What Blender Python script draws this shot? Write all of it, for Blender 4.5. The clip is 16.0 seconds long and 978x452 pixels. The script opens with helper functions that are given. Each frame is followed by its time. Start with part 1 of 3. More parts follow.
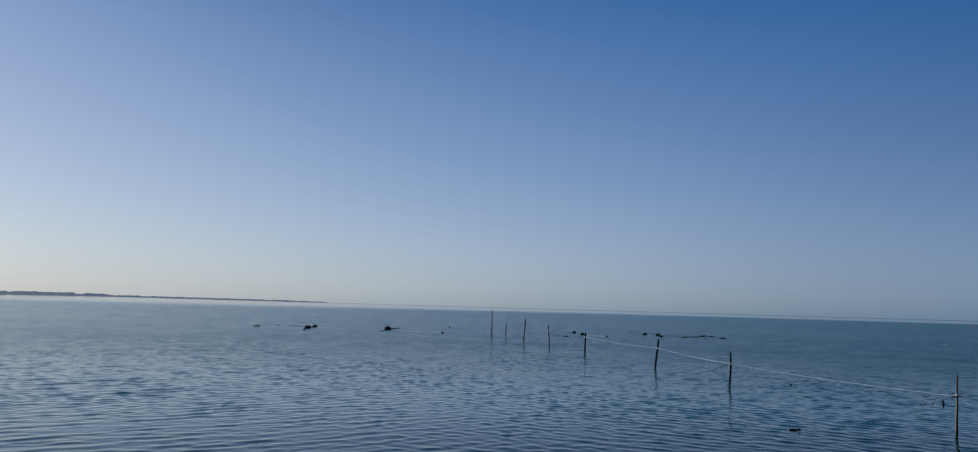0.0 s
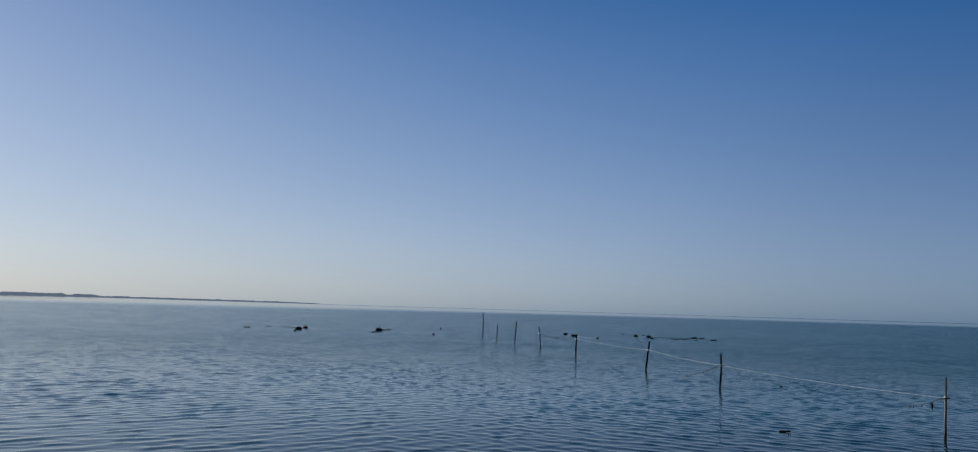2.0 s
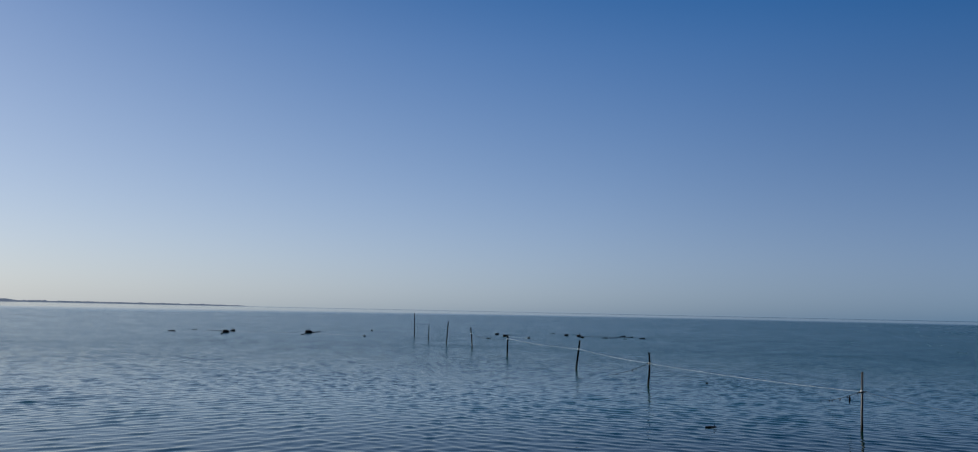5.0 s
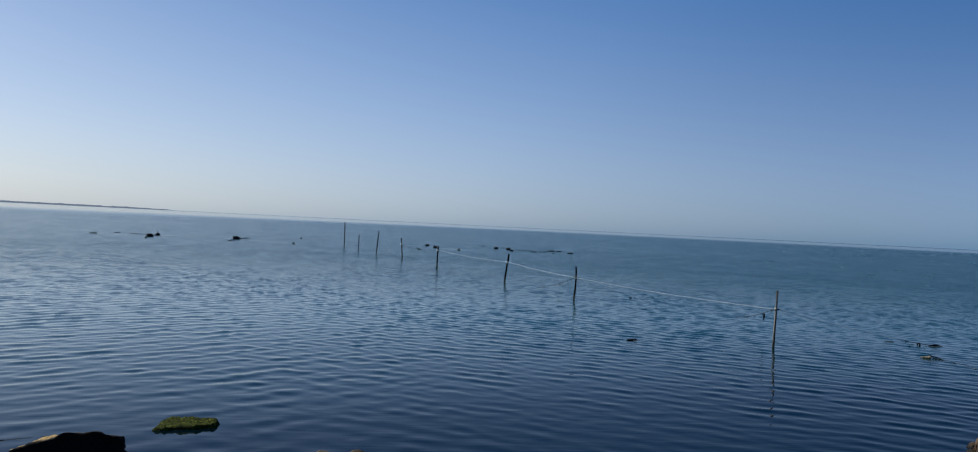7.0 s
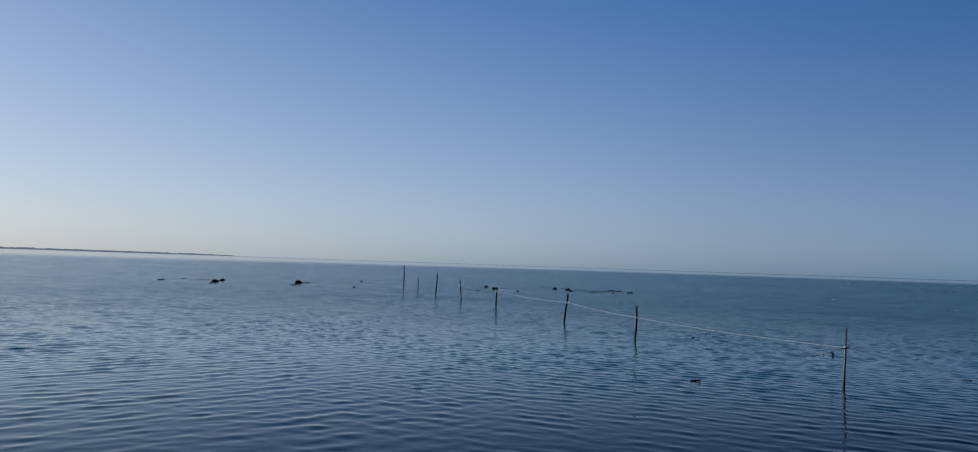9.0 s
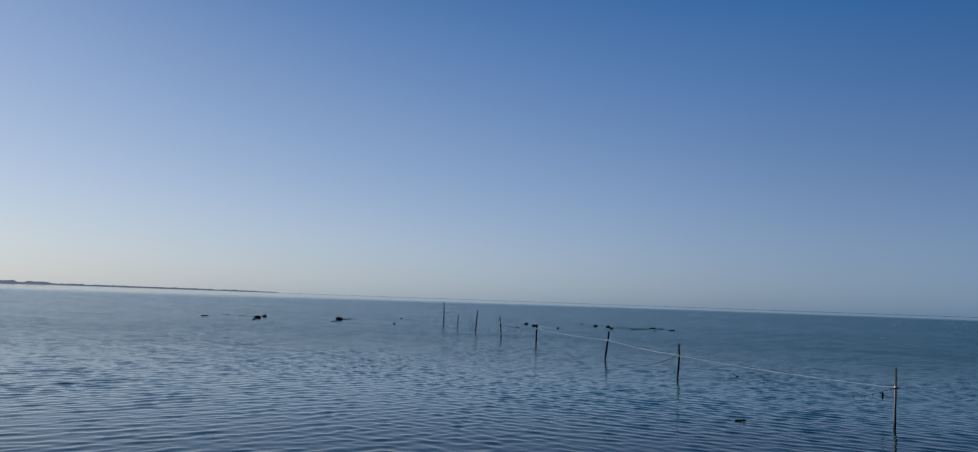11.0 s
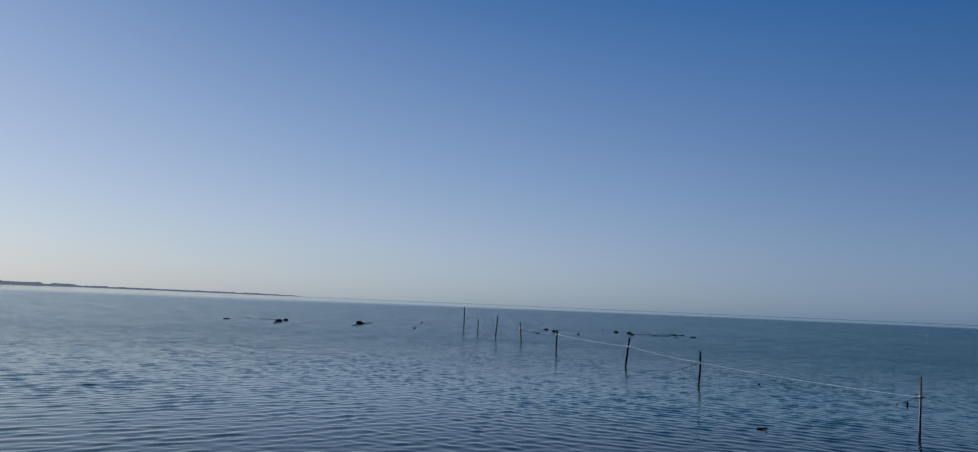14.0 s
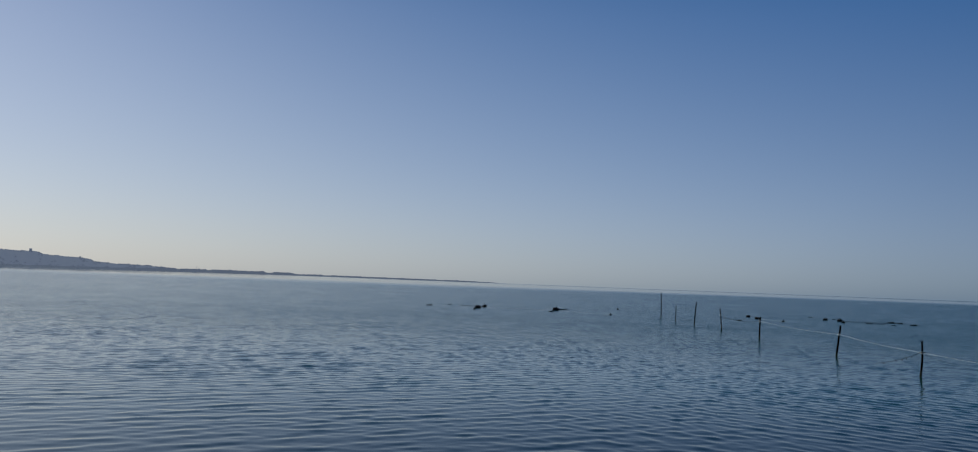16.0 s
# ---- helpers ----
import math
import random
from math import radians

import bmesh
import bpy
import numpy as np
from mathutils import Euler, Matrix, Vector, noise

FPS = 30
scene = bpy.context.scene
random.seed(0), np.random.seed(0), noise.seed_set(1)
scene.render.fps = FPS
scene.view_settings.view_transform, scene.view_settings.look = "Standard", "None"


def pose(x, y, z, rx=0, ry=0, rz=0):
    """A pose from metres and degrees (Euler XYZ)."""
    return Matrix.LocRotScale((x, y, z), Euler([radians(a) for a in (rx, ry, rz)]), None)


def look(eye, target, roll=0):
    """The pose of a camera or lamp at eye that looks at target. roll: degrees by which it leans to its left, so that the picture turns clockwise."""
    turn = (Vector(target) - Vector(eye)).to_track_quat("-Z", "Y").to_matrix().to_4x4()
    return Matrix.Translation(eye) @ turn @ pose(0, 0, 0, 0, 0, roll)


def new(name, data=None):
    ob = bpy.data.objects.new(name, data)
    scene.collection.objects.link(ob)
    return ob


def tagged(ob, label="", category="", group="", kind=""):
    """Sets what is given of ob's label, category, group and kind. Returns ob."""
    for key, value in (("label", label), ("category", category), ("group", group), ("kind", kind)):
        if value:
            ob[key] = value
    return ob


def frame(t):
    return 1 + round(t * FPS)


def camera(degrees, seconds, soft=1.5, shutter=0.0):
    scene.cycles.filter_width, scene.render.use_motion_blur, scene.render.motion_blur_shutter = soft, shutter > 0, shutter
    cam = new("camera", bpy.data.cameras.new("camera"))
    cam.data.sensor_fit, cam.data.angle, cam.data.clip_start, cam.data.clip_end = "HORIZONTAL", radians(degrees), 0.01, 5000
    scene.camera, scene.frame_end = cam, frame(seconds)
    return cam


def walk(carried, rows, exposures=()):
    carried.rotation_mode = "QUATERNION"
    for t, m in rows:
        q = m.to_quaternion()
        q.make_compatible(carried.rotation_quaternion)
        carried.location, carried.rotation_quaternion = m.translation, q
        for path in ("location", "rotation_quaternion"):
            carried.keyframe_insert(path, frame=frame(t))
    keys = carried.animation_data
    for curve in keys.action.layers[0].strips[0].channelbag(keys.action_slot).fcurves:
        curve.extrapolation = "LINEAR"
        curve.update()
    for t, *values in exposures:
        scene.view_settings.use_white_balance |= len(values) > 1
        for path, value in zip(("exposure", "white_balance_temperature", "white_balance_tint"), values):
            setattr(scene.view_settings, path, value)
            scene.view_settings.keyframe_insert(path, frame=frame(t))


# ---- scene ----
cam = camera(58.4, 16.0, soft=1.1)
EYE = (0.0, 0.0, 4.5)
# seconds, yaw, pitch, roll
TURNS = [
    (0.0, 0.002, 5.251, -1.614),
    (0.5, -0.041, 5.249, -1.665),
    (1.0, -0.160, 5.279, -1.601),
    (1.5, -0.336, 5.311, -1.654),
    (2.0, -0.576, 5.368, -1.720),
    (2.5, -0.949, 5.390, -1.733),
    (3.0, -1.375, 5.413, -1.708),
    (3.2, -1.568, 5.419, -1.528),
    (5.3, -5.233, 5.557, -1.228),
    (5.5, -5.560, 5.582, -1.343),
    (5.7, -8.782, 4.857, -2.583),
    (5.8, -10.239, 4.012, -3.100),
    (6.0, -10.535, 1.941, -3.148),
    (6.2, -10.749, -0.187, -3.127),
    (6.4, -10.632, -0.212, -3.118),
    (6.5, -10.559, -0.218, -3.113),
    (7.0, -9.545, -0.058, -2.830),
    (7.5, -7.796, 0.927, -2.636),
    (8.0, -7.313, 1.489, -2.384),
    (8.5, -6.574, 1.977, -2.142),
    (9.0, -5.724, 2.469, -1.910),
    (9.5, -4.813, 3.208, -1.882),
    (11.8, -2.739, 5.010, -2.038),
    (12.0, -2.681, 5.004, -2.035),
    (12.5, -2.623, 5.063, -2.029),
    (13.0, -2.508, 5.071, -2.143),
    (13.5, -2.304, 5.056, -2.335),
    (14.0, -1.796, 5.067, -2.432),
    (14.5, -0.211, 4.955, -2.737),
    (14.7, 1.946, 4.860, -2.762),
    (14.8, 3.050, 4.767, -2.966),
    (15.0, 4.899, 4.601, -3.090),
    (15.5, 7.812, 4.134, -2.791),
    (16.0, 10.920, 3.667, -2.211),
]
# seconds, stops: the picture brightens while the camera looks down
STOPS = [(0.0, 0.04), (3.0, 0.05), (5.3, 0.18), (6.5, 0.45), (7.5, 0.26), (8.0, 0.22), (9.5, 0.14), (12.0, 0.12), (14.5, 0.05), (15.5, -0.11), (16.0, -0.18)]
walk(cam, [(t, pose(*EYE, 90 + pitch, roll, yaw)) for t, yaw, pitch, roll in TURNS],
     [(t, stops, 6090, 8.0) for t, stops in STOPS])

# ---- sky, sun ----
SKY, HAZE, HAZE_TURN, HAZE_UP, HAZE_COLOUR = 0.0585, 2.12, 21.0, 17.5, (1.08, 1.0, 0.89)
SUN_AZ, SUN_EL = 62.0, 42.0  # degrees left of straight ahead, above the horizon
world = bpy.data.worlds.new("world")
scene.world = world
world.use_nodes = True
wn, wl = world.node_tree.nodes, world.node_tree.links
wn.clear()
sky = wn.new("ShaderNodeTexSky")
sky.sky_type = "NISHITA"
sky.sun_disc = False
sky.sun_elevation, sky.sun_rotation = radians(SUN_EL), radians(-SUN_AZ)
sky.altitude, sky.air_density, sky.dust_density, sky.ozone_density = 0.0, 0.85, 0.35, 4.0
sun_dir = Vector((-math.sin(radians(SUN_AZ)) * math.cos(radians(SUN_EL)), math.cos(radians(SUN_AZ)) * math.cos(radians(SUN_EL)), math.sin(radians(SUN_EL))))
bg = wn.new("ShaderNodeBackground")
bg.inputs["Strength"].default_value = SKY
wo = wn.new("ShaderNodeOutputWorld")


def wmath(op, a, b=0.0):
    x = wn.new("ShaderNodeMath")
    x.operation = op
    for i, v in enumerate((a, b)):
        if hasattr(v, "is_output"):
            wl.new(v, x.inputs[i])
        else:
            x.inputs[i].default_value = v
    return x.outputs[0]


# the low haze over the sea scatters the sunlight forward: palest below the sun, thinning upwards
ray = wn.new("ShaderNodeTexCoord").outputs["Generated"]
dot = wn.new("ShaderNodeVectorMath")
dot.operation = "DOT_PRODUCT"
wl.new(ray, dot.inputs[0])
dot.inputs[1].default_value = sun_dir
split = wn.new("ShaderNodeSeparateXYZ")
wl.new(ray, split.inputs[0])
gamma = wmath("ARCCOSINE", wmath("MINIMUM", dot.outputs["Value"], 0.9999))
height = wmath("ARCSINE", wmath("MAXIMUM", split.outputs["Z"], 0.0))
fall = wmath("ADD", wmath("MULTIPLY", gamma, -1 / radians(HAZE_TURN)), wmath("MULTIPLY", wmath("MULTIPLY", height, height), -1 / radians(HAZE_UP) ** 2))
haze = wmath("MULTIPLY", wmath("EXPONENT", fall), HAZE / SKY)
tint = wn.new("ShaderNodeVectorMath")
tint.operation = "SCALE"
tint.inputs[0].default_value = HAZE_COLOUR
wl.new(haze, tint.inputs["Scale"])
rich = wn.new("ShaderNodeHueSaturation")
rich.inputs["Hue"].default_value = 0.502
wl.new(wmath("ADD", wmath("MULTIPLY", wmath("EXPONENT", wmath("MULTIPLY", height, -1 / radians(14.0))), -0.74), 1.56), rich.inputs["Saturation"])
wl.new(sky.outputs[0], rich.inputs["Color"])
total = wn.new("ShaderNodeVectorMath")
total.operation = "ADD"
# sea air: the lowest sky is a cool grey, not the amber of dry land
low = wmath("EXPONENT", wmath("MULTIPLY", height, -1 / radians(6.0)))
away = wmath("MINIMUM", wmath("MAXIMUM", wmath("MULTIPLY", wmath("SUBTRACT", gamma, radians(42)), 1 / radians(60)), 0.0), 1.0)
side = wn.new("ShaderNodeVectorMath")
side.operation = "MULTIPLY_ADD"
wl.new(away, side.inputs[0])
side.inputs[1].default_value = (-0.47, -0.17, 0.30)
side.inputs[2].default_value = (0.03, -0.05, 0.01)
cool = wn.new("ShaderNodeVectorMath")
cool.operation = "MULTIPLY_ADD"
wl.new(low, cool.inputs[0])
wl.new(side.outputs[0], cool.inputs[1])
lowest = wn.new("ShaderNodeVectorMath")
lowest.operation = "MULTIPLY_ADD"
wl.new(wmath("EXPONENT", wmath("MULTIPLY", height, -1 / radians(1.8))), lowest.inputs[0])
lowest.inputs[1].default_value = (-0.14, 0.01, 0.06)
lowest.inputs[2].default_value = (1, 1, 1)
wl.new(lowest.outputs[0], cool.inputs[2])
cooled = wn.new("ShaderNodeVectorMath")
cooled.operation = "MULTIPLY"
wl.new(rich.outputs[0], cooled.inputs[0])
wl.new(cool.outputs[0], cooled.inputs[1])
wl.new(cooled.outputs[0], total.inputs[0])
wl.new(tint.outputs[0], total.inputs[1])
# hazy air: whiter low and towards the sun, clearing upwards
clear = wmath("EXPONENT", wmath("MULTIPLY", wmath("MINIMUM", height, radians(17)), 0.175 / radians(15)))
turned = wmath("DIVIDE", wmath("SUBTRACT", wmath("MINIMUM", wmath("MAXIMUM", gamma, radians(30)), radians(110)), radians(60)), radians(30))
veil = wn.new("ShaderNodeVectorMath")
veil.operation = "MULTIPLY_ADD"
wl.new(turned, veil.inputs[0])
veil.inputs[1].default_value = (0.030, 0.042, 0.078)
veil.inputs[2].default_value = (0.930, 0.875, 0.854)
veiled = wn.new("ShaderNodeVectorMath")
veiled.operation = "MULTIPLY"
wl.new(total.outputs[0], veiled.inputs[0])
wl.new(veil.outputs[0], veiled.inputs[1])
shown = wn.new("ShaderNodeVectorMath")
shown.operation = "SCALE"
wl.new(veiled.outputs[0], shown.inputs[0])
off = wmath("DIVIDE", wmath("SUBTRACT", turned, 0.25), 0.6)
swell = wmath("ADD", wmath("MULTIPLY", wmath("EXPONENT", wmath("MULTIPLY", wmath("MULTIPLY", off, off), -1.0)), 0.11), 1.0)
dim = wmath("SUBTRACT", 1.0, wmath("MULTIPLY", wmath("MINIMUM", wmath("MAXIMUM", wmath("SUBTRACT", turned, 0.45), 0.0), 0.6), 0.15))
wl.new(wmath("MULTIPLY", wmath("MULTIPLY", clear, swell), dim), shown.inputs["Scale"])
wl.new(shown.outputs[0], bg.inputs["Color"])
wl.new(bg.outputs[0], wo.inputs["Surface"])

sun = new("sun", bpy.data.lights.new("sun", "SUN"))
sun.data.energy, sun.data.angle, sun.data.color = 5.0, radians(0.53), (1.0, 0.93, 0.82)
sun.matrix_world = look(sun_dir * 50, (0, 0, 0))


# ---- materials ----
class Nodes:
    """A node material in the making."""

    def __init__(self, name):
        self.mat = bpy.data.materials.new(name)
        self.mat.use_nodes = True
        self.n, self.l = self.mat.node_tree.nodes, self.mat.node_tree.links
        self.bsdf = self.n["Principled BSDF"]
        self.pos = self.n.new("ShaderNodeNewGeometry").outputs["Position"]

    def put(self, key, value):
        if hasattr(value, "is_output"):
            self.l.new(value, self.bsdf.inputs[key])
        else:
            self.bsdf.inputs[key].default_value = value

    def scaled(self, scale, turn=(0, 0, 0), source=None):
        m = self.n.new("ShaderNodeMapping")
        m.inputs["Scale"].default_value = scale
        m.inputs["Rotation"].default_value = turn
        self.l.new(source or self.pos, m.inputs["Vector"])
        return m.outputs[0]

    def local(self):
        return self.n.new("ShaderNodeTexCoord").outputs["Object"]

    def noise(self, vec, scale, detail=4.0, rough=0.55, distort=0.0):
        x = self.n.new("ShaderNodeTexNoise")
        x.inputs["Scale"].default_value, x.inputs["Detail"].default_value = scale, detail
        x.inputs["Roughness"].default_value, x.inputs["Distortion"].default_value = rough, distort
        self.l.new(vec, x.inputs["Vector"])
        return x.outputs["Fac"]

    def math(self, op, a, b=0.0):
        x = self.n.new("ShaderNodeMath")
        x.operation = op
        for i, v in enumerate((a, b)):
            if hasattr(v, "is_output"):
                self.l.new(v, x.inputs[i])
            else:
                x.inputs[i].default_value = v
        return x.outputs[0]

    def remap(self, v, a, b, c, d):
        x = self.n.new("ShaderNodeMapRange")
        self.l.new(v, x.inputs["Value"])
        for key, val in (("From Min", a), ("From Max", b), ("To Min", c), ("To Max", d)):
            x.inputs[key].default_value = val
        return x.outputs[0]

    def ramp(self, fac, stops):
        x = self.n.new("ShaderNodeValToRGB")
        e = x.color_ramp.elements
        while len(e) < len(stops):
            e.new(0.5)
        for el, (p, c) in zip(e, stops):
            el.position, el.color = p, (*c, 1)
        self.l.new(fac, x.inputs[0])
        return x.outputs[0]

    def mix(self, fac, a, b):
        x = self.n.new("ShaderNodeMix")
        x.data_type = "RGBA"
        for i, v in ((0, fac), (6, a), (7, b)):
            if hasattr(v, "is_output"):
                self.l.new(v, x.inputs[i])
            else:
                x.inputs[i].default_value = v if i == 0 else (*v, 1)
        return x.outputs[2]

    def random(self):
        return self.n.new("ShaderNodeObjectInfo").outputs["Random"]

    def bump(self, height, dist, strength=1.0, below=None):
        x = self.n.new("ShaderNodeBump")
        x.inputs["Distance"].default_value = dist
        if hasattr(strength, "is_output"):
            self.l.new(strength, x.inputs["Strength"])
        else:
            x.inputs["Strength"].default_value = strength
        self.l.new(height, x.inputs["Height"])
        if below is not None:
            self.l.new(below, x.inputs["Normal"])
        return x.outputs[0]


def make_water():
    m = Nodes("sea_water")
    r = m.n.new("ShaderNodeVectorMath")
    r.operation = "LENGTH"
    m.l.new(m.pos, r.inputs[0])
    dist = r.outputs["Value"]
    p = m.n.new("ShaderNodeSeparateXYZ")
    m.l.new(m.pos, p.inputs[0])
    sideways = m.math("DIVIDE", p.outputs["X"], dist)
    # wind patches, drawn out along the shore, rougher to the right to darken it
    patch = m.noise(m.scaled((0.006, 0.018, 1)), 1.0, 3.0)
    # cat's-paws, in noise stretched by bearing and distance to suit the camera's view
    spread = m.n.new("ShaderNodeCombineXYZ")
    m.l.new(m.math("MULTIPLY", sideways, 45.0), spread.inputs[0])
    m.l.new(m.math("MULTIPLY", m.math("LOGARITHM", dist, math.e), 12.0), spread.inputs[1])
    cat = m.noise(spread.outputs[0], 1.0, 4.0, 0.65)
    right_ruffle = m.remap(sideways, -0.55, 0.55, 0.88, 1.35)
    gust = m.math("MULTIPLY", m.math("MULTIPLY", right_ruffle, m.remap(patch, 0.3, 0.7, 0.95, 1.05)), m.remap(cat, 0.35, 0.65, 0.92, 1.08))
    # distance from the camera, with the near zone widened to its right
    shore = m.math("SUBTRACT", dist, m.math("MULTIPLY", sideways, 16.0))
    # near-black base colour close to the camera paints in dimmer reflections; greener further out
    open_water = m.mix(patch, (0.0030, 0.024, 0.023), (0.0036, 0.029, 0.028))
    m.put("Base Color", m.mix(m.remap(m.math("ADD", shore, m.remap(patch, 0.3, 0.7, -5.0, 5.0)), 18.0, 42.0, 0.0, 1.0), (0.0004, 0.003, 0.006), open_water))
    # IOR lowered close by and to the camera's right, painting in weaker reflections
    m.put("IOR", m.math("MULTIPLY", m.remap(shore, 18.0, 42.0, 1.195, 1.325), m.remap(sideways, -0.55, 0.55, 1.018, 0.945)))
    # reflections painted bluer close by and greener further out, tuned by eye
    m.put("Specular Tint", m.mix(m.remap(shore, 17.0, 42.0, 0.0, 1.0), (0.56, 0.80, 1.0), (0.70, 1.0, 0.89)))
    # ripples too small for the mesh
    fine = m.noise(m.scaled((0.55, 2.4, 1), (0, 0, radians(7))), 1.3, 3.0, 0.55, 0.3)
    mid = m.noise(m.scaled((0.16, 0.50, 1), (0, 0, radians(-6))), 1.0, 3.0, 0.6, 0.3)
    # a slick of still water far out, wider below the cape, ruffled again before the horizon
    reach = m.math("ADD", dist, m.remap(sideways, -0.25, 0.25, 330.0, 0.0))
    slick = m.math("MAXIMUM", m.remap(reach, 850.0, 1300.0, 1.0, 0.0), m.remap(dist, 3300.0, 3700.0, 0.0, 1.0))
    ruffled = m.math("MULTIPLY", slick, gust)
    n1 = m.bump(mid, 0.25, m.math("MULTIPLY", m.remap(dist, 90.0, 300.0, 0.0, 1.0), ruffled))
    n2 = m.bump(fine, 0.095, m.math("MULTIPLY", ruffled, m.remap(dist, 42.0, 85.0, 0.05, 1.0)), n1)
    m.put("Normal", n2)
    rise = m.math("MULTIPLY", m.remap(dist, 40.0, 110.0, 0.03, 0.19), gust)
    m.put("Roughness", m.math("MULTIPLY", rise, m.remap(slick, 0.0, 1.0, 0.40, 1.0)))
    return m.mat


def make_wood(name, dark, light):
    m = Nodes(name)
    loc = m.local()
    grain = m.noise(m.scaled((60, 60, 4), source=loc), 1.0, 5.0, 0.6)
    # long dark strips painted on weathered wood, contrasting like lit and shaded sides
    dark_strips = m.noise(m.scaled((16, 16, 0.9), source=loc), 1.0, 3.0, 0.55, 0.4)
    stain = m.noise(m.scaled((3, 3, 1.3), source=m.pos), 1.0, 3.0)
    c = m.mix(stain, m.ramp(grain, [(0.3, dark), (0.7, light)]), tuple(0.5 * (a + b) for a, b in zip(dark, light)))
    c = m.mix(m.remap(dark_strips, 0.41, 0.50, 0.0, 0.9), c, tuple(0.5 * v for v in dark))
    # wet, algae-dark foot near the waterline
    z = m.n.new("ShaderNodeSeparateXYZ")
    m.l.new(m.pos, z.inputs[0])
    wet = m.remap(m.math("ADD", z.outputs["Z"], m.remap(stain, 0.3, 0.7, -0.15, 0.15)), 0.15, 0.5, 1.0, 0.0)
    m.put("Base Color", m.mix(wet, c, (0.028, 0.026, 0.018)))
    m.put("Roughness", m.remap(wet, 0, 1, 0.9, 0.5))
    m.put("Specular IOR Level", 0.03)
    m.put("Normal", m.bump(grain, 0.006))
    return m.mat


def make_plain(name, a, b, rough, scale=8.0, relief=0.004, gloss=0.5):
    m = Nodes(name)
    v = m.noise(m.pos, scale, 5.0, 0.6)
    m.put("Base Color", m.ramp(v, [(0.3, a), (0.7, b)]))
    m.put("Roughness", rough)
    m.put("Specular IOR Level", gloss)
    m.put("Normal", m.bump(v, relief))
    return m.mat


def make_rock(name, a, b, c, wet_to=0.12):
    m = Nodes(name)
    loc = m.pos
    big = m.noise(loc, 1.7, 4.0, 0.6)
    small = m.noise(loc, 14.0, 6.0, 0.65)
    tone = m.mix(m.random(), a, b)
    col = m.mix(m.remap(small, 0.35, 0.7, 0, 1), tone, c)
    col = m.mix(m.remap(big, 0.4, 0.65, 0.0, 0.6), col, b)
    z = m.n.new("ShaderNodeSeparateXYZ")
    m.l.new(m.pos, z.inputs[0])
    wet = m.remap(m.math("ADD", z.outputs["Z"], m.remap(big, 0.3, 0.7, -0.06, 0.06)), wet_to * 0.4, wet_to, 1.0, 0.0)
    m.put("Base Color", m.mix(wet, col, tuple(0.3 * x for x in b)))
    m.put("Roughness", m.remap(wet, 0, 1, 0.85, 0.55))
    m.put("Specular IOR Level", 0.12)
    m.put("Normal", m.bump(small, 0.03, 0.8))
    return m.mat


def make_boulder():
    """Rock: black paints its shaded face, brown the sunlit top of its sloping end."""
    m = Nodes("boulder_lit_and_shaded")
    loc = m.local()
    big = m.noise(loc, 2.2, 4.0, 0.6)
    small = m.noise(loc, 16.0, 6.0, 0.65)
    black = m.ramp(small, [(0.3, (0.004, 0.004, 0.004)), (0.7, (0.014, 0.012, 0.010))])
    lit_brown = m.ramp(small, [(0.3, (0.13, 0.085, 0.035)), (0.7, (0.36, 0.26, 0.12))])
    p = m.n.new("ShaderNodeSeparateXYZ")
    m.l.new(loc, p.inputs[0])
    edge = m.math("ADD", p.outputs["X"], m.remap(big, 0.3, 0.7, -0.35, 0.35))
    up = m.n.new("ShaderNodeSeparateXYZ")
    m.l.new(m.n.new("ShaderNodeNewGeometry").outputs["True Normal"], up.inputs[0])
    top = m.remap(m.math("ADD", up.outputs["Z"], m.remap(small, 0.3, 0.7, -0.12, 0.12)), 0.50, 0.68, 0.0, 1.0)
    m.put("Base Color", m.mix(m.math("MULTIPLY", m.math("MULTIPLY", top, m.remap(p.outputs["Y"], -0.52, -0.40, 0.0, 1.0)), m.remap(edge, -0.10, 0.30, 1.0, 0.0)), black, lit_brown))
    m.put("Roughness", 0.85)
    m.put("Specular IOR Level", 0.08)
    m.put("Normal", m.bump(small, 0.04, 0.9))
    return m.mat


def make_moss():
    m = Nodes("wet_moss")
    clump = m.noise(m.pos, 6.0, 4.0, 0.6)
    tuft = m.noise(m.pos, 26.0, 5.0, 0.75)
    c = m.ramp(tuft, [(0.36, (0.006, 0.009, 0.002)), (0.52, (0.030, 0.042, 0.005)), (0.68, (0.20, 0.19, 0.022))])
    m.put("Base Color", m.mix(m.remap(clump, 0.5, 0.65, 0, 0.8), c, (0.022, 0.026, 0.006)))
    m.put("Roughness", 0.8)
    m.put("Specular IOR Level", 0.05)
    m.put("Normal", m.bump(tuft, 0.05))
    return m.mat


def make_far_land(name, a, b, haze_glow):
    """Land kilometres off: scrub and earth, with a bluish glow that paints in haze."""
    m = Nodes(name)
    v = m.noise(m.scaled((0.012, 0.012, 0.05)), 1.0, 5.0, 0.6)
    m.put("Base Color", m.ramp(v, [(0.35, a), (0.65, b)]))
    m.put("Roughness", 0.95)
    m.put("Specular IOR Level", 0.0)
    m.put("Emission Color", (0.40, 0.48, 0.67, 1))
    m.put("Emission Strength", haze_glow)
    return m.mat


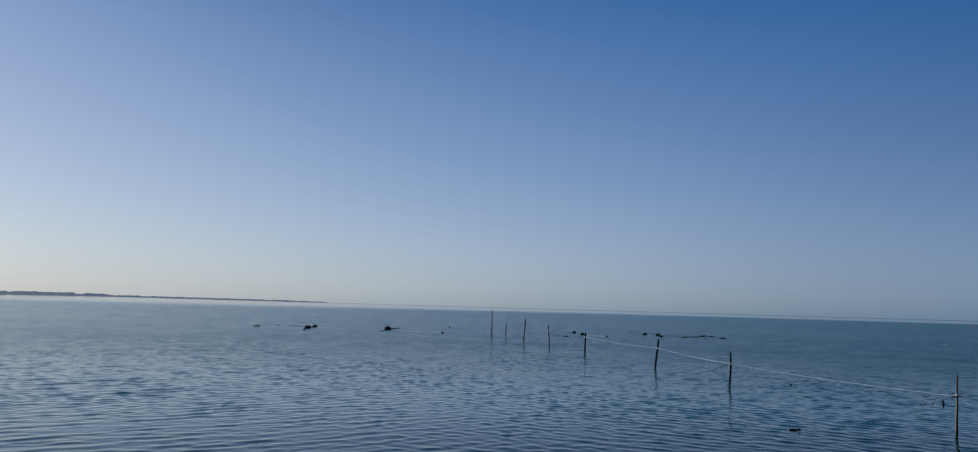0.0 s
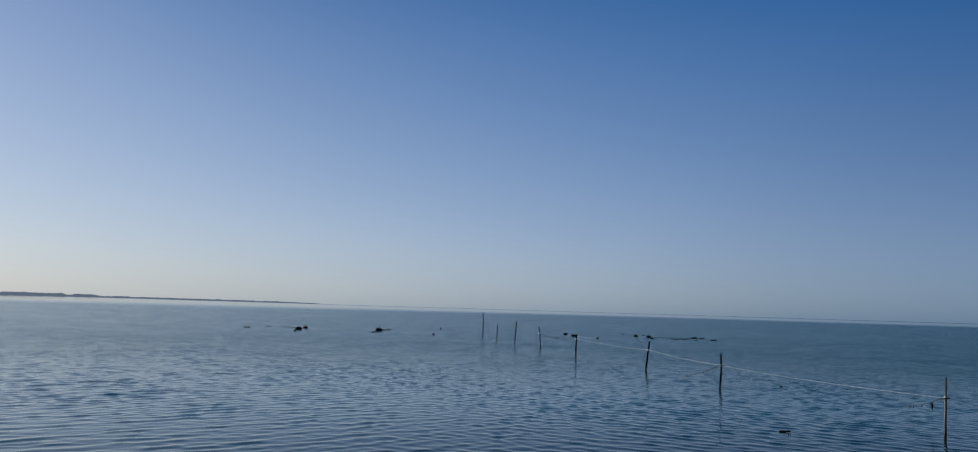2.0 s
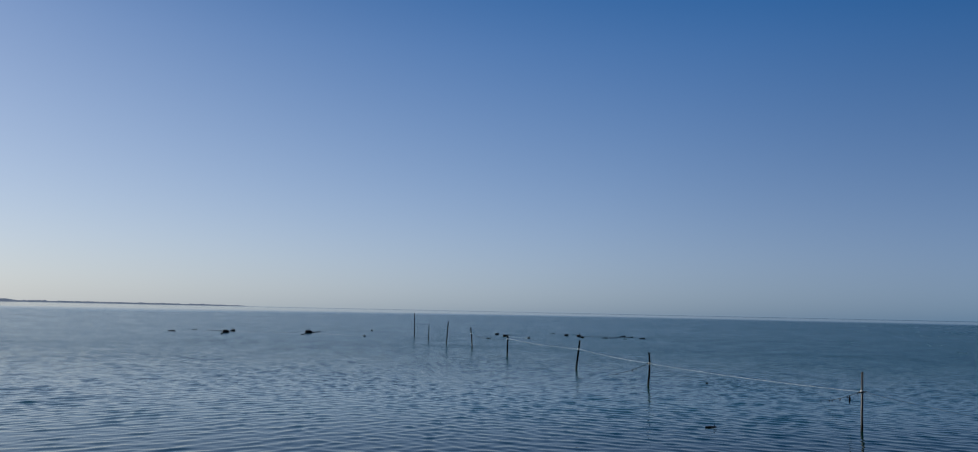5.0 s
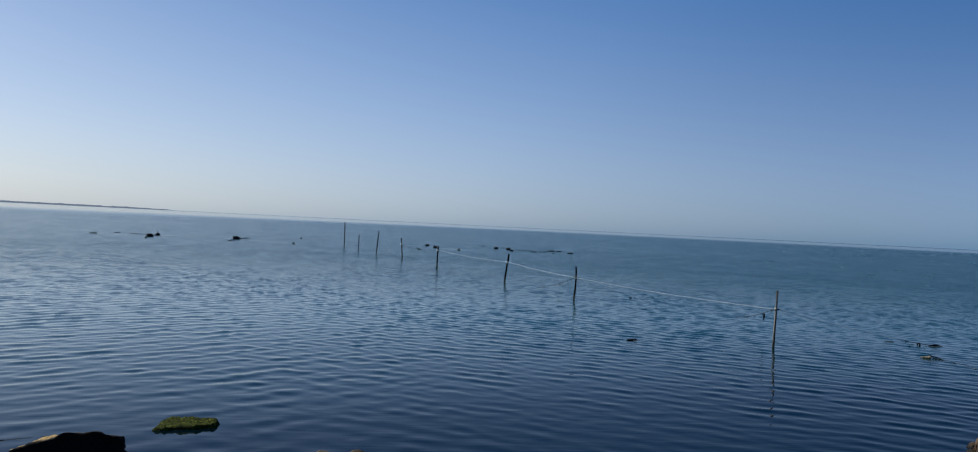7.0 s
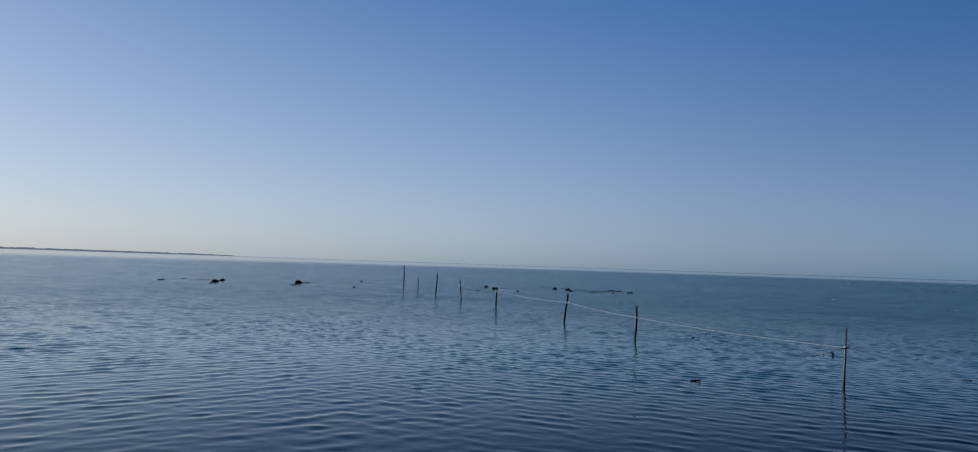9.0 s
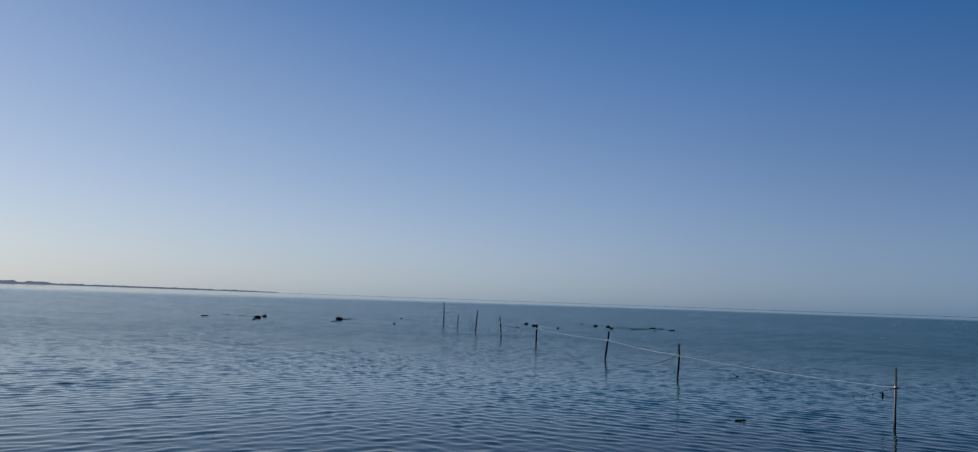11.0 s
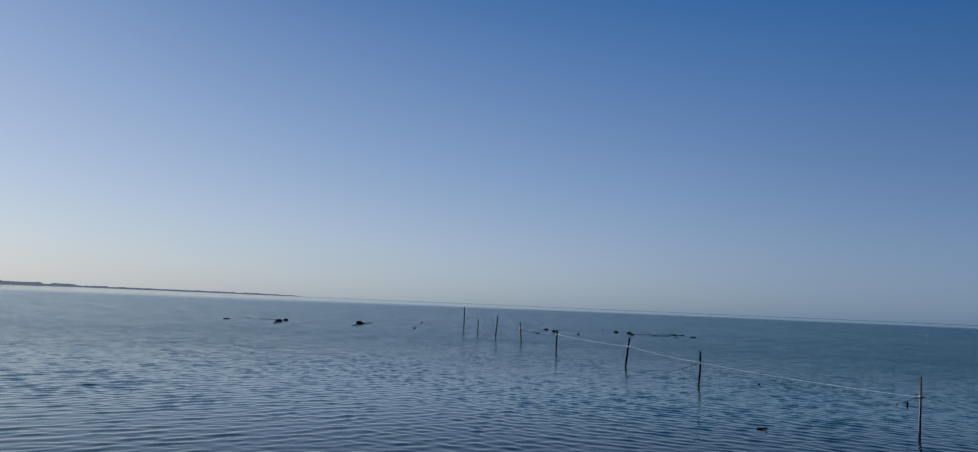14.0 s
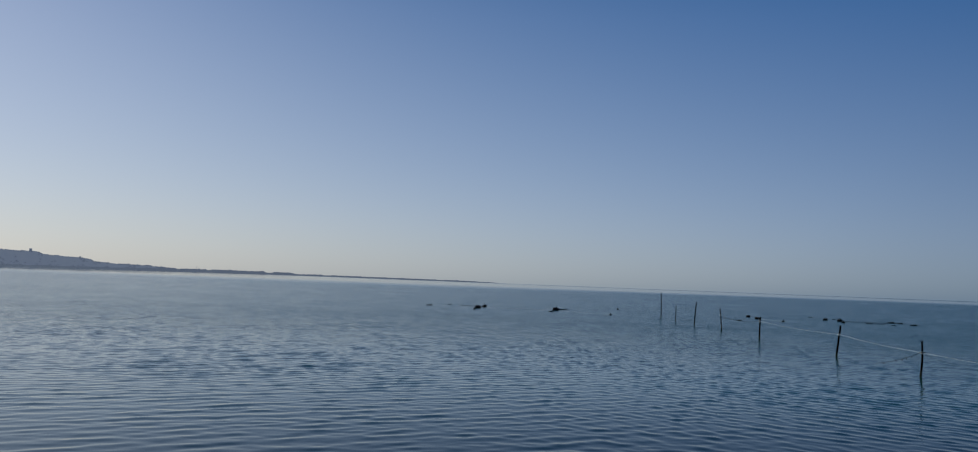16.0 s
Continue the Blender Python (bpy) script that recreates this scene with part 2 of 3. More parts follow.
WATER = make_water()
WOOD_PALE = make_wood("weathered_pole_wood", (0.018, 0.016, 0.014), (0.42, 0.40, 0.36))
WOOD_DARK = make_wood("dark_wet_wood", (0.003, 0.003, 0.003), (0.010, 0.009, 0.009))
ROPE = make_plain("pale_nylon_rope", (0.30, 0.31, 0.30), (0.48, 0.49, 0.48), 0.7, 60.0)
ROPE_DARK = make_plain("weedy_dark_rope", (0.005, 0.005, 0.005), (0.016, 0.015, 0.014), 0.9, 60.0, 0.004, 0.03)
ROPE_TAN = make_plain("tan_frayed_rope", (0.09, 0.072, 0.045), (0.26, 0.22, 0.14), 0.8, 40.0)
BLACK = make_plain("black_plastic", (0.006, 0.006, 0.007), (0.012, 0.012, 0.014), 0.7, 6.0, 0.004, 0.02)
GREY_FLOAT = make_plain("dirty_grey_foam", (0.03, 0.032, 0.035), (0.08, 0.085, 0.09), 0.8, 12.0, 0.004, 0.1)
RAG = make_plain("black_net_rag", (0.004, 0.004, 0.006), (0.010, 0.010, 0.012), 0.9, 25.0, 0.004, 0.02)
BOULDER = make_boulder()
COBBLE = make_rock("grey_brown_cobble", (0.095, 0.066, 0.042), (0.010, 0.008, 0.006), (0.070, 0.050, 0.034), 0.10)
# near-black stand-in for the shade between the heap's stones
GAP_SHADE = make_plain("gap_shade", (0.004, 0.004, 0.003), (0.012, 0.010, 0.008), 0.9, 30.0, 0.01, 0.05)
REEF = make_rock("black_wet_reef", (0.035, 0.032, 0.028), (0.022, 0.02, 0.018), (0.07, 0.06, 0.045), 0.2)
MOSS = make_moss()
BANK = make_rock("shore_rubble", (0.20, 0.165, 0.125), (0.13, 0.11, 0.09), (0.30, 0.25, 0.19), 0.1)
# last value: glow that paints in haze, strongest on the hill
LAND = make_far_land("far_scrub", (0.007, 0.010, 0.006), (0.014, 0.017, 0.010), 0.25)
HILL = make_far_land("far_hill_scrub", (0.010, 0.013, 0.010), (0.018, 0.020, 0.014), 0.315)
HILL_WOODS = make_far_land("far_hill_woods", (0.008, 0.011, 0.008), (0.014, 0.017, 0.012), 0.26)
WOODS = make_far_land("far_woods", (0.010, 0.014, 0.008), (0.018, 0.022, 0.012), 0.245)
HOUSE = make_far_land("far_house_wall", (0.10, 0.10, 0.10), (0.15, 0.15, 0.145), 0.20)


# ---- mesh helpers ----
def part(name, bm, material, parent=None, label="", smooth=True):
    """Links a bmesh as one mesh object, under a parent if given."""
    me = bpy.data.meshes.new(name)
    bmesh.ops.recalc_face_normals(bm, faces=bm.faces)
    bm.to_mesh(me)
    bm.free()
    me.materials.append(material)
    if smooth:
        me.polygons.foreach_set("use_smooth", [True] * len(me.polygons))
    ob = new(name, me)
    if parent is not None:
        ob.parent = parent
    if label:
        tagged(ob, label)
    return ob


def thing(name, at, label, category, group="", kind=""):
    ob = new(name)
    ob.location = at
    return tagged(ob, label, category, group, kind)


def tube(bm, points, radii, sides=10, cap=True):
    """A round rod along points, with a radius at each."""
    points = [Vector(p) for p in points]
    rings = []
    for i, p in enumerate(points):
        d = (points[min(i + 1, len(points) - 1)] - points[max(i - 1, 0)]).normalized()
        side = d.cross(Vector((0, 0, 1)) if abs(d.z) < 0.9 else Vector((1, 0, 0))).normalized()
        up = side.cross(d)
        rings.append([bm.verts.new(p + radii[i] * (math.cos(a) * side + math.sin(a) * up)) for a in (2 * math.pi * k / sides for k in range(sides))])
    for a, b in zip(rings, rings[1:]):
        for k in range(sides):
            bm.faces.new((a[k], a[(k + 1) % sides], b[(k + 1) % sides], b[k]))
    if cap:
        bm.faces.new(rings[0])
        bm.faces.new(rings[-1])
    return bm


def stone(size, seed, detail=2, rough=0.22):
    """An irregular, slightly faceted stone about its own centre."""
    bm = bmesh.new()
    bmesh.ops.create_icosphere(bm, subdivisions=detail, radius=1.0)
    off = Vector((seed * 7.31, seed * 3.17, seed * 1.73))
    for v in bm.verts:
        n = noise.noise(v.co * 0.9 + off) * rough * 1.6 + noise.noise(v.co * 2.3 + off) * rough * 0.7
        if detail > 2:
            n += noise.noise(v.co * 5.5 + off) * rough * 0.3
        q = v.co * (1 + n)
        # squarer than a ball
        q = Vector([math.copysign(abs(c) ** 0.75, c) for c in q])
        v.co = Vector((q.x * size[0], q.y * size[1], q.z * size[2]))
    return bm


# ---- the large structure ----
def sea():
    """One sheet to the horizon; real waves near the shore, finer than the eye further out."""
    rng = np.random.default_rng(5)
    r = [2.0, 6.0, 10.0, 13.0]
    while r[-1] < 40:
        r.append(r[-1] + 0.10)
    while r[-1] < 6000:
        r.append(r[-1] * (1.0021 if r[-1] < 200 else 1.0042 if r[-1] < 520 else 1.06))
    r = np.array(r)
    a = np.radians(np.concatenate([np.linspace(-180, -43, 17)[:-1], np.arange(-43, 43, 0.13), np.linspace(43, 180, 17)[:-1]]))
    rr, aa = np.meshgrid(r, a, indexing="ij")
    x, y = -np.sin(aa) * rr, np.cos(aa) * rr
    dr = np.gradient(r)[:, None]
    # families of waves: count, shortest and longest in metres, slope, spread of the two headings, and where they grow up
    families = [
        (90, 0.38, 0.95, 0.064, ((56.0, 24.0), (124.0, 20.0)), np.clip((rr - 15) / 28, 0.17, 1)),
        (64, 0.65, 1.35, 0.032, ((57.0, 16.0), (127.0, 12.0)), np.clip((rr - 8) / 18, 0.45, 1) * (1 - 0.5 * np.clip((rr - 38) / 45, 0, 1))),
        (44, 1.5, 3.6, 0.014, ((56.0, 24.0), (122.0, 24.0)), np.clip((rr - 30) / 90, 0.12, 1)),
    ]
    # one train leads on each hand of the camera, weighted to fit its view
    lead = np.stack([np.clip(0.5 + 1.1 * x / rr, 0.25, 0.85), np.clip(0.5 - 1.3 * x / rr, 0.25, 1)])
    lead *= math.sqrt(2) / np.sqrt((lead ** 2).sum(0))
    z = np.zeros_like(x)
    for count, short, long, slope, ways, grown in families:
        part_z = np.zeros_like(x)
        for n in range(count):
            lam = math.exp(rng.uniform(math.log(short), math.log(long)))
            mean, spread = ways[n % 2]
            way = math.radians(rng.normal(mean, spread))
            k = 2 * math.pi / lam
            amp = slope * math.sqrt(2 / count) / k
            fade = np.clip(lam / dr / 2.0 - 1.0, 0, 1) * np.clip((560 - rr) / 260, 0, 1)
            part_z += lead[n % 2] * amp * fade * np.sin(k * (x * math.cos(way) + y * math.sin(way)) + rng.uniform(0, 6.28))
        z += part_z * grown
    # peaked crests, wide troughs
    z = z + 9.0 * z * z
    # waves raised to the camera's right, to darken the water there
    z *= 1.0 + 0.12 * np.clip(x / rr, -0.6, 0.6) * np.clip((rr - 20) / 40, 0, 1)
    # groups of higher and lower waves
    z *= 0.97 + 0.20 * np.sin(x * 0.21 + 0.6 * np.sin(y * 0.13)) * np.sin(y * 0.17 + 1.0 + 0.5 * np.sin(x * 0.11))
    nr, na = x.shape
    verts = np.stack([x, y, z], -1).reshape(-1, 3).astype(np.float32)
    i = np.arange(nr - 1)[:, None] * na
    j = np.arange(na)[None, :]
    jn = (j + 1) % na
    faces = np.stack([i + j, i + na + j, i + na + jn, i + jn], -1).reshape(-1).astype(np.int32)
    me = bpy.data.meshes.new("water")
    me.vertices.add(len(verts))
    me.vertices.foreach_set("co", verts.reshape(-1))
    me.loops.add(len(faces))
    me.loops.foreach_set("vertex_index", faces)
    me.polygons.add(len(faces) // 4)
    me.polygons.foreach_set("loop_start", np.arange(0, len(faces), 4, dtype=np.int32))
    me.update(calc_edges=True)
    me.polygons.foreach_set("use_smooth", np.ones(len(faces) // 4, dtype=bool))
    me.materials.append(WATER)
    ob = new("water", me)
    if me.polygons[0].normal.z < 0:
        me.flip_normals()
    return tagged(ob, "calm blue-grey sea with small ripples", "sea", kind="structure")


sea()


def between(keys, v):
    for (a, p), (b, q) in zip(keys, keys[1:]):
        if a <= v <= b:
            return p + (q - p) * (v - a) / (b - a)
    return 0.0


def ridge_height(az):
    """Height in metres of the cape's skyline by its bearing, in degrees to the left."""
    return between([(10.2, 0), (10.6, 3.5), (14, 5.5), (20, 6.0), (23.2, 7.0), (23.9, 11), (26, 12.5), (29, 14.5), (31, 14), (33.5, 9), (40, 8), (60, 8), (90, 6)], az)


def hill_height(az):
    """Height in metres of the hill behind the cape."""
    return between([(27.5, 0), (29.3, 11), (31.1, 17), (32.0, 25), (32.9, 29), (34.1, 33), (34.6, 37), (35.25, 41), (35.4, 52), (35.9, 58), (36.3, 62), (36.9, 63), (37.2, 68), (38.0, 70), (38.15, 82), (38.4, 86), (39.5, 88), (40.5, 92), (46, 108), (60, 125), (75, 95), (90, 40)], az)


def bearing(az, dist, z=0.0):
    return Vector((-math.sin(radians(az)) * dist, math.cos(radians(az)) * dist, z))


def shore_distance(az):
    """The cape runs out to sea, away from the near shore on the left."""
    return between([(0, 4350), (22, 4350), (26, 3300), (30, 2400), (34, 1850), (40, 1550), (60, 1300), (91, 1300)], az) * (1 + 0.012 * noise.noise(Vector((az * 0.4, 3.0, 0))))


def near(az):
    """How much nearer the shore lies than the tip of the cape; sizes go down with it."""
    # heights, trees and houses shrink by this to look unchanged from the camera
    return shore_distance(az) / 4350


def ridge(name, start, height, set_back, material, label, uneven):
    """A long strip of land that rises from the water to its skyline and falls again behind."""
    bm = bmesh.new()
    rows = []
    for n in range(int((90 - start) / 0.08)):
        az = start + 0.08 * n
        h = near(az) * height(az) * (1 + uneven * noise.noise(Vector((az * 1.3, 2, 0))))
        d = shore_distance(az) + set_back
        row = []
        for back, k in ((-15, -0.05), (0, 0.05), (15, 0.16), (60, 0.42), (120, 0.72), (190, 1.0), (260, 0.7), (330, -0.05)):
            rough = 0.30 * noise.noise(Vector((az * 3.0, back * 0.02, 1.0))) + 0.14 * noise.noise(Vector((az * 11.0, back * 0.05, 4.0)))
            if k == 1:
                rough = 0.06 * noise.noise(Vector((az * 2.2, 0, 9))) + 0.05 * noise.noise(Vector((az * 9, 0, 9)))
            row.append(bm.verts.new(bearing(az, d + back, h * k * (1 + rough) if k > 0 else -3)))
        rows.append(row)
    for a, b in zip(rows, rows[1:]):
        for k in range(len(a) - 1):
            bm.faces.new((a[k], a[k + 1], b[k + 1], b[k]))
    tagged(part(name, bm, material), label, "headland", kind="structure")


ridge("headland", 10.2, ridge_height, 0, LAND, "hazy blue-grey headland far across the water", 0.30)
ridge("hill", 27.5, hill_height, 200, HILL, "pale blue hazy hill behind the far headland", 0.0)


def far_woods(name, lowest, highest, count, height, set_back, material, label, sizes, sparse):
    """Crowns of the trees along a skyline and its slopes."""
    rng = random.Random(11)
    verts, faces = [], []
    base = bmesh.new()
    bmesh.ops.create_icosphere(base, subdivisions=1, radius=1.0)
    bv = [v.co.copy() for v in base.verts]
    bf = [[v.index for v in f.verts] for f in base.faces]
    base.free()
    slope = ((0, 0.05), (15, 0.16), (60, 0.42), (120, 0.72), (190, 1.0))
    for _ in range(count):
        az = rng.uniform(lowest, highest)
        h = near(az) * height(az)
        on_ridge = rng.random() < 0.4
        if noise.noise(Vector((az * 1.1, 7.0, 0))) < sparse:
            continue
        back = rng.uniform(172, 190) if on_ridge else rng.uniform(4, 190)
        if not on_ridge and noise.noise(Vector((az * 1.7, back * 0.02, 3.0))) < -0.05:
            continue
        k = between(slope, back)
        c = bearing(az, shore_distance(az) + set_back + back, h * k * 0.96)
        s = near(az) * rng.uniform(*sizes) * min(1.0, 0.25 + height(az) / 16)
        if on_ridge:
            s *= 1.0 + 1.2 * max(0.0, noise.noise(Vector((az * 2.5, 1.0, 5.0))))
        n0 = len(verts)
        for v in bv:
            w = 1 + 0.35 * noise.noise(v * 1.7 + c)
            verts.append((c.x + v.x * s * 1.7 * w, c.y + v.y * s * w, c.z + v.z * s * w))
        faces += [[i + n0 for i in f] for f in bf]
    me = bpy.data.meshes.new(name)
    me.from_pydata(verts, [], faces)
    me.materials.append(material)
    tagged(new(name, me), label, "trees", kind="stuff")


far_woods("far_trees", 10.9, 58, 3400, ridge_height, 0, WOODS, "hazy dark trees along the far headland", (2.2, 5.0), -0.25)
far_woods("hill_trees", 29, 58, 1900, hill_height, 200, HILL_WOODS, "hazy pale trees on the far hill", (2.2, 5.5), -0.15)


def far_house(az, k, w, h):
    """A block of the far town: walls and a flat roof with a parapet."""
    back = 10 + 175 * k
    w, h = w * near(az), h * near(az)
    z = near(az) * hill_height(az) * (0.05 + 0.95 * k) * 0.95
    b = thing("far_house", bearing(az, shore_distance(az) + 200 + back - 10, z), "pale flat-roofed house on the far hillside", "house", "houses of the far town")
    b.rotation_euler = (0, 0, radians(az))
    bm = bmesh.new()
    bmesh.ops.create_cube(bm, size=1.0, matrix=Matrix.LocRotScale((0, 0, h / 2 - 2), None, (w, w * 0.8, h + 4)))
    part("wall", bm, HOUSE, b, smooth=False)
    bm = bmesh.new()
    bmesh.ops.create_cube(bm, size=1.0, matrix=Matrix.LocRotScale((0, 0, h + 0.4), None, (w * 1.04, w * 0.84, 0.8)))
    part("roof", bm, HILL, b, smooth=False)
    return b


rng = random.Random(4)
for az in (38.9, 39.25, 39.6, 40.1, 41.5, 44.0, 47.0):
    far_house(az, rng.choice((0.16, 0.2, 0.24)), rng.uniform(10, 20), rng.uniform(3.5, 5))
far_house(38.62, 1.0, 15, 14)
far_house(36.0, 1.0, 9, 7)


def far_mast():
    t = thing("radio_mast", bearing(29.39, shore_distance(29.39) + 150, 8), "thin hazy lattice mast on the far shore", "mast")
    bm = bmesh.new()
    tube(bm, [(0, 0, -4), (0, 0, 5.5), (0, 0, 11)], [0.5, 0.4, 0.17], 6)
    part("mast", bm, LAND, t)
    bm = bmesh.new()
    tube(bm, [(-0.9, 0, 6), (0.9, 0, 6)], [0.22, 0.22], 6)
    part("crossbar", bm, LAND, t)


far_mast()


def bank():
    """The rubble shore under and beside the camera."""
    bm = bmesh.new()
    xs = [-60 + 1.0 * i for i in range(121)]
    rows = []
    for x in xs:
        row = []
        for y, z in ((-25, 3.2), (-8, 3.0), (-1, 2.9), (1.5, 2.85), (4, 2.2), (7, 1.5), (10, 0.8), (12.4, 0.2), (13.6, -0.25), (16, -1.2)):
            wob = 0.12 * noise.noise(Vector((x * 0.8, y * 0.8, 0))) if y > 1.6 else 0
            # the shore bulges out towards the rubble spit
            out = 7.5 * max(0.0, min(1.0, (x - 12.0) / 14.0)) * (1 if y > 3 else 0)
            row.append(bm.verts.new((x, y + out * (y / 16 if y > 0 else 0), z + wob)))
        rows.append(row)
    for a, b in zip(rows, rows[1:]):
        for k in range(len(a) - 1):
            bm.faces.new((a[k], b[k], b[k + 1], a[k + 1]))
    tagged(part("ground", bm, BANK), "grey-brown rubble shore sloping into the sea", "shore", kind="structure")


bank()


# ---- the fishing stakes ----
def fishing_stake(base, top, radius, bend, wood, label, crossbar=None, fork=False, lashing=None, seed=0):
    """A pole driven into the seabed. bend: sideways bow in metres; crossbar and lashing: heights in metres."""
    t = thing("fishing_stake", (base[0], base[1], 0), label, "stake", "stakes of the fish trap")
    lean = Vector((top[0] - base[0], top[1] - base[1], 0))
    h = top[2]
    pts, rad = [], []
    for i in range(15):
        k = i / 14
        z = -1.2 + (h + 1.2) * k
        f = z / h
        s = math.sin(math.pi * max(0, f)) * bend
        wob = 0.018 * noise.noise(Vector((seed * 5.0, z * 1.9, 0)))
        pts.append((lean.x * f + s + wob, lean.y * f + wob, z))
        rad.append(radius * (1.14 - 0.30 * k) * (1 + 0.13 * noise.noise(Vector((seed * 3.0, z * 3.1, 5.0)))))
    bm = tube(bmesh.new(), pts, rad, 12)
    pole = part("pole", bm, wood, t)

    def spot(z):
        f = z / h
        return Vector((lean.x * f + math.sin(math.pi * f) * bend, lean.y * f, z))

    if fork:
        for dx in (-1, 1):
            bm = tube(bmesh.new(), [(lean.x, lean.y, h - 0.05), (lean.x + dx * 0.035, lean.y, h + 0.06), (lean.x + dx * 0.065, lean.y, h + 0.17)], [radius * 0.6, radius * 0.5, radius * 0.4], 8)
            part("prong", bm, wood, pole)
    if crossbar:
        c = spot(crossbar)
        bm = tube(bmesh.new(), [c + Vector((-0.17, -radius, -0.03)), c + Vector((0, -radius * 1.2, 0.0)), c + Vector((0.16, -radius, 0.015))], [0.022, 0.028, 0.020], 8)
        part("crossbar", bm, WOOD_PALE, t, "short pale stick lashed across the pole")
    if lashing:
        c = spot(lashing)
        bm = bmesh.new()
        for k in range(4):
            z = lashing - 0.05 + 0.03 * k
            ring = [c + Vector((math.cos(a) * radius * 1.22, math.sin(a) * radius * 1.22, z - lashing + 0.008 * math.sin(a))) for a in (2 * math.pi * j / 12 for j in range(13))]
            tube(bm, ring, [0.015] * 13, 6, False)
        part("lashing", bm, ROPE, pole, "turns of pale cord")
    return t


fishing_stake((18.05, 34.12), (18.10, 34.09, 2.36), 0.048, 0.0, WOOD_PALE, "pale weathered wooden stake with lashed cord in the sea", 1.57, False, 1.58, 1)
fishing_stake((14.94, 54.60), (15.00, 54.58, 1.95), 0.062, 0.05, WOOD_DARK, "dark crooked stake with forked top and crossbar", 1.42, True, 1.41, 2)
fishing_stake((13.11, 69.17), (13.37, 69.12, 2.29), 0.075, 0.0, WOOD_DARK, "dark leaning wooden stake standing in the sea", None, False, 1.62, 3)
fishing_stake((9.74, 88.59), (9.79, 88.58, 2.15), 0.080, -0.02, WOOD_DARK, "thick dark wooden stake standing in the sea", None, False, 1.71, 4)
fishing_stake((7.29, 104.58), (7.06, 104.60, 2.47), 0.072, 0.03, WOOD_PALE, "leaning weathered wooden stake standing in the sea", None, False, 1.75, 5)
fishing_stake((4.71, 117.03), (4.92, 117.02, 2.94), 0.075, 0.0, WOOD_DARK, "tall dark leaning wooden stake standing in the sea", None, False, None, 6)
fishing_stake((2.58, 128.52), (2.59, 128.52, 2.15), 0.065, 0.0, WOOD_DARK, "short thin wooden stake standing in the sea", None, False, None, 7)
fishing_stake((0.56, 141.77), (0.49, 141.77, 3.88), 0.075, 0.03, WOOD_DARK, "tallest thin wooden stake of the row, in the sea", None, False, None, 8)


# ---- ropes, nets and floats ----
def rope(a, b, sag, radius, material, label, name="rope", steps=28, category="rope", group="ropes of the fish trap"):
    a, b = Vector(a), Vector(b)
    pts = []
    for i in range(steps + 1):
        k = i / steps
        p = a.lerp(b, k)
        p.z -= sag * 4 * k * (1 - k)
        p.z += 0.012 * noise.noise(p * 1.3)
        pts.append(p)
    bm = tube(bmesh.new(), pts, [radius] * len(pts), 6)
    return tagged(part(name, bm, material), label, category, group)


LINE = "pale sagging rope strung between two stakes"
rope((18.05, 34.06, 1.58), (14.98, 54.55, 1.41), 0.10, 0.0052, ROPE, LINE)
rope((14.95, 54.55, 1.41), (13.33, 69.05, 1.62), 0.08, 0.0070, ROPE, LINE)
rope((13.30, 69.10, 1.62), (9.82, 88.50, 1.72), 0.12, 0.0065, ROPE, LINE)
rope((9.76, 88.55, 1.72), (7.12, 104.5, 1.75), 0.30, 0.012, ROPE_DARK, "dark rope strung between two stakes")
rope((18.13, 34.04, 1.57), (26.40, 37.50, 0.03), 0.05, 0.0070, ROPE, "pale rope running from a stake down to the water")


def net_line(a, b, sag, hung, label, thick=0.010):
    """A weedy head rope that drops from a stake to the water, with scraps of net hanging from it.
    hung: share of the way, length in metres, width."""
    a, b = Vector(a), Vector(b)
    t = thing("net_line", a, label, "net", "nets of the fish trap")
    pts = []
    for i in range(25):
        k = i / 24
        p = (b - a) * k
        p.z -= sag * 4 * k * (1 - k)
        pts.append(p)
    part("head_rope", tube(bmesh.new(), pts, [thick] * 25, 6), ROPE_DARK, t)
    for n, (k, length, width) in enumerate(hung):
        p = (b - a) * k
        p.z -= sag * 4 * k * (1 - k)
        q = p + Vector((0.03, 0, -length))
        m1 = p.lerp(q, 0.35) + Vector((0.02, 0.01, 0))
        m2 = p.lerp(q, 0.75) + Vector((-0.015, 0, 0))
        bm = tube(bmesh.new(), [p, m1, m2, q], [width * 0.4, width, width * 0.6, width * 0.2], 7)
        for v in bm.verts:
            v.co += 0.3 * width * noise.noise_vector(v.co * 9 + Vector((n, 0, 0)))
        part("net_scrap", bm, RAG, t, "black hanging scrap of net")
    return t


net_line((18.03, 34.22, 1.56), (22.44, 46.93, 0.0), 0.12, [(0.04, 0.10, 0.022), (0.2, 0.36, 0.05), (0.24, 0.10, 0.025), (0.42, 0.12, 0.03), (0.62, 0.12, 0.03), (0.7, 0.10, 0.03)], "dark weedy net rope dropping from a stake to the water")
net_line((14.92, 54.70, 1.38), (14.63, 64.06, 0.0), 0.12, [(0.06, 0.10, 0.025), (0.16, 0.12, 0.03), (0.27, 0.12, 0.035), (0.36, 0.14, 0.04), (0.5, 0.08, 0.03), (0.78, 0.10, 0.04)], "dark weedy net rope dropping from a crooked stake")
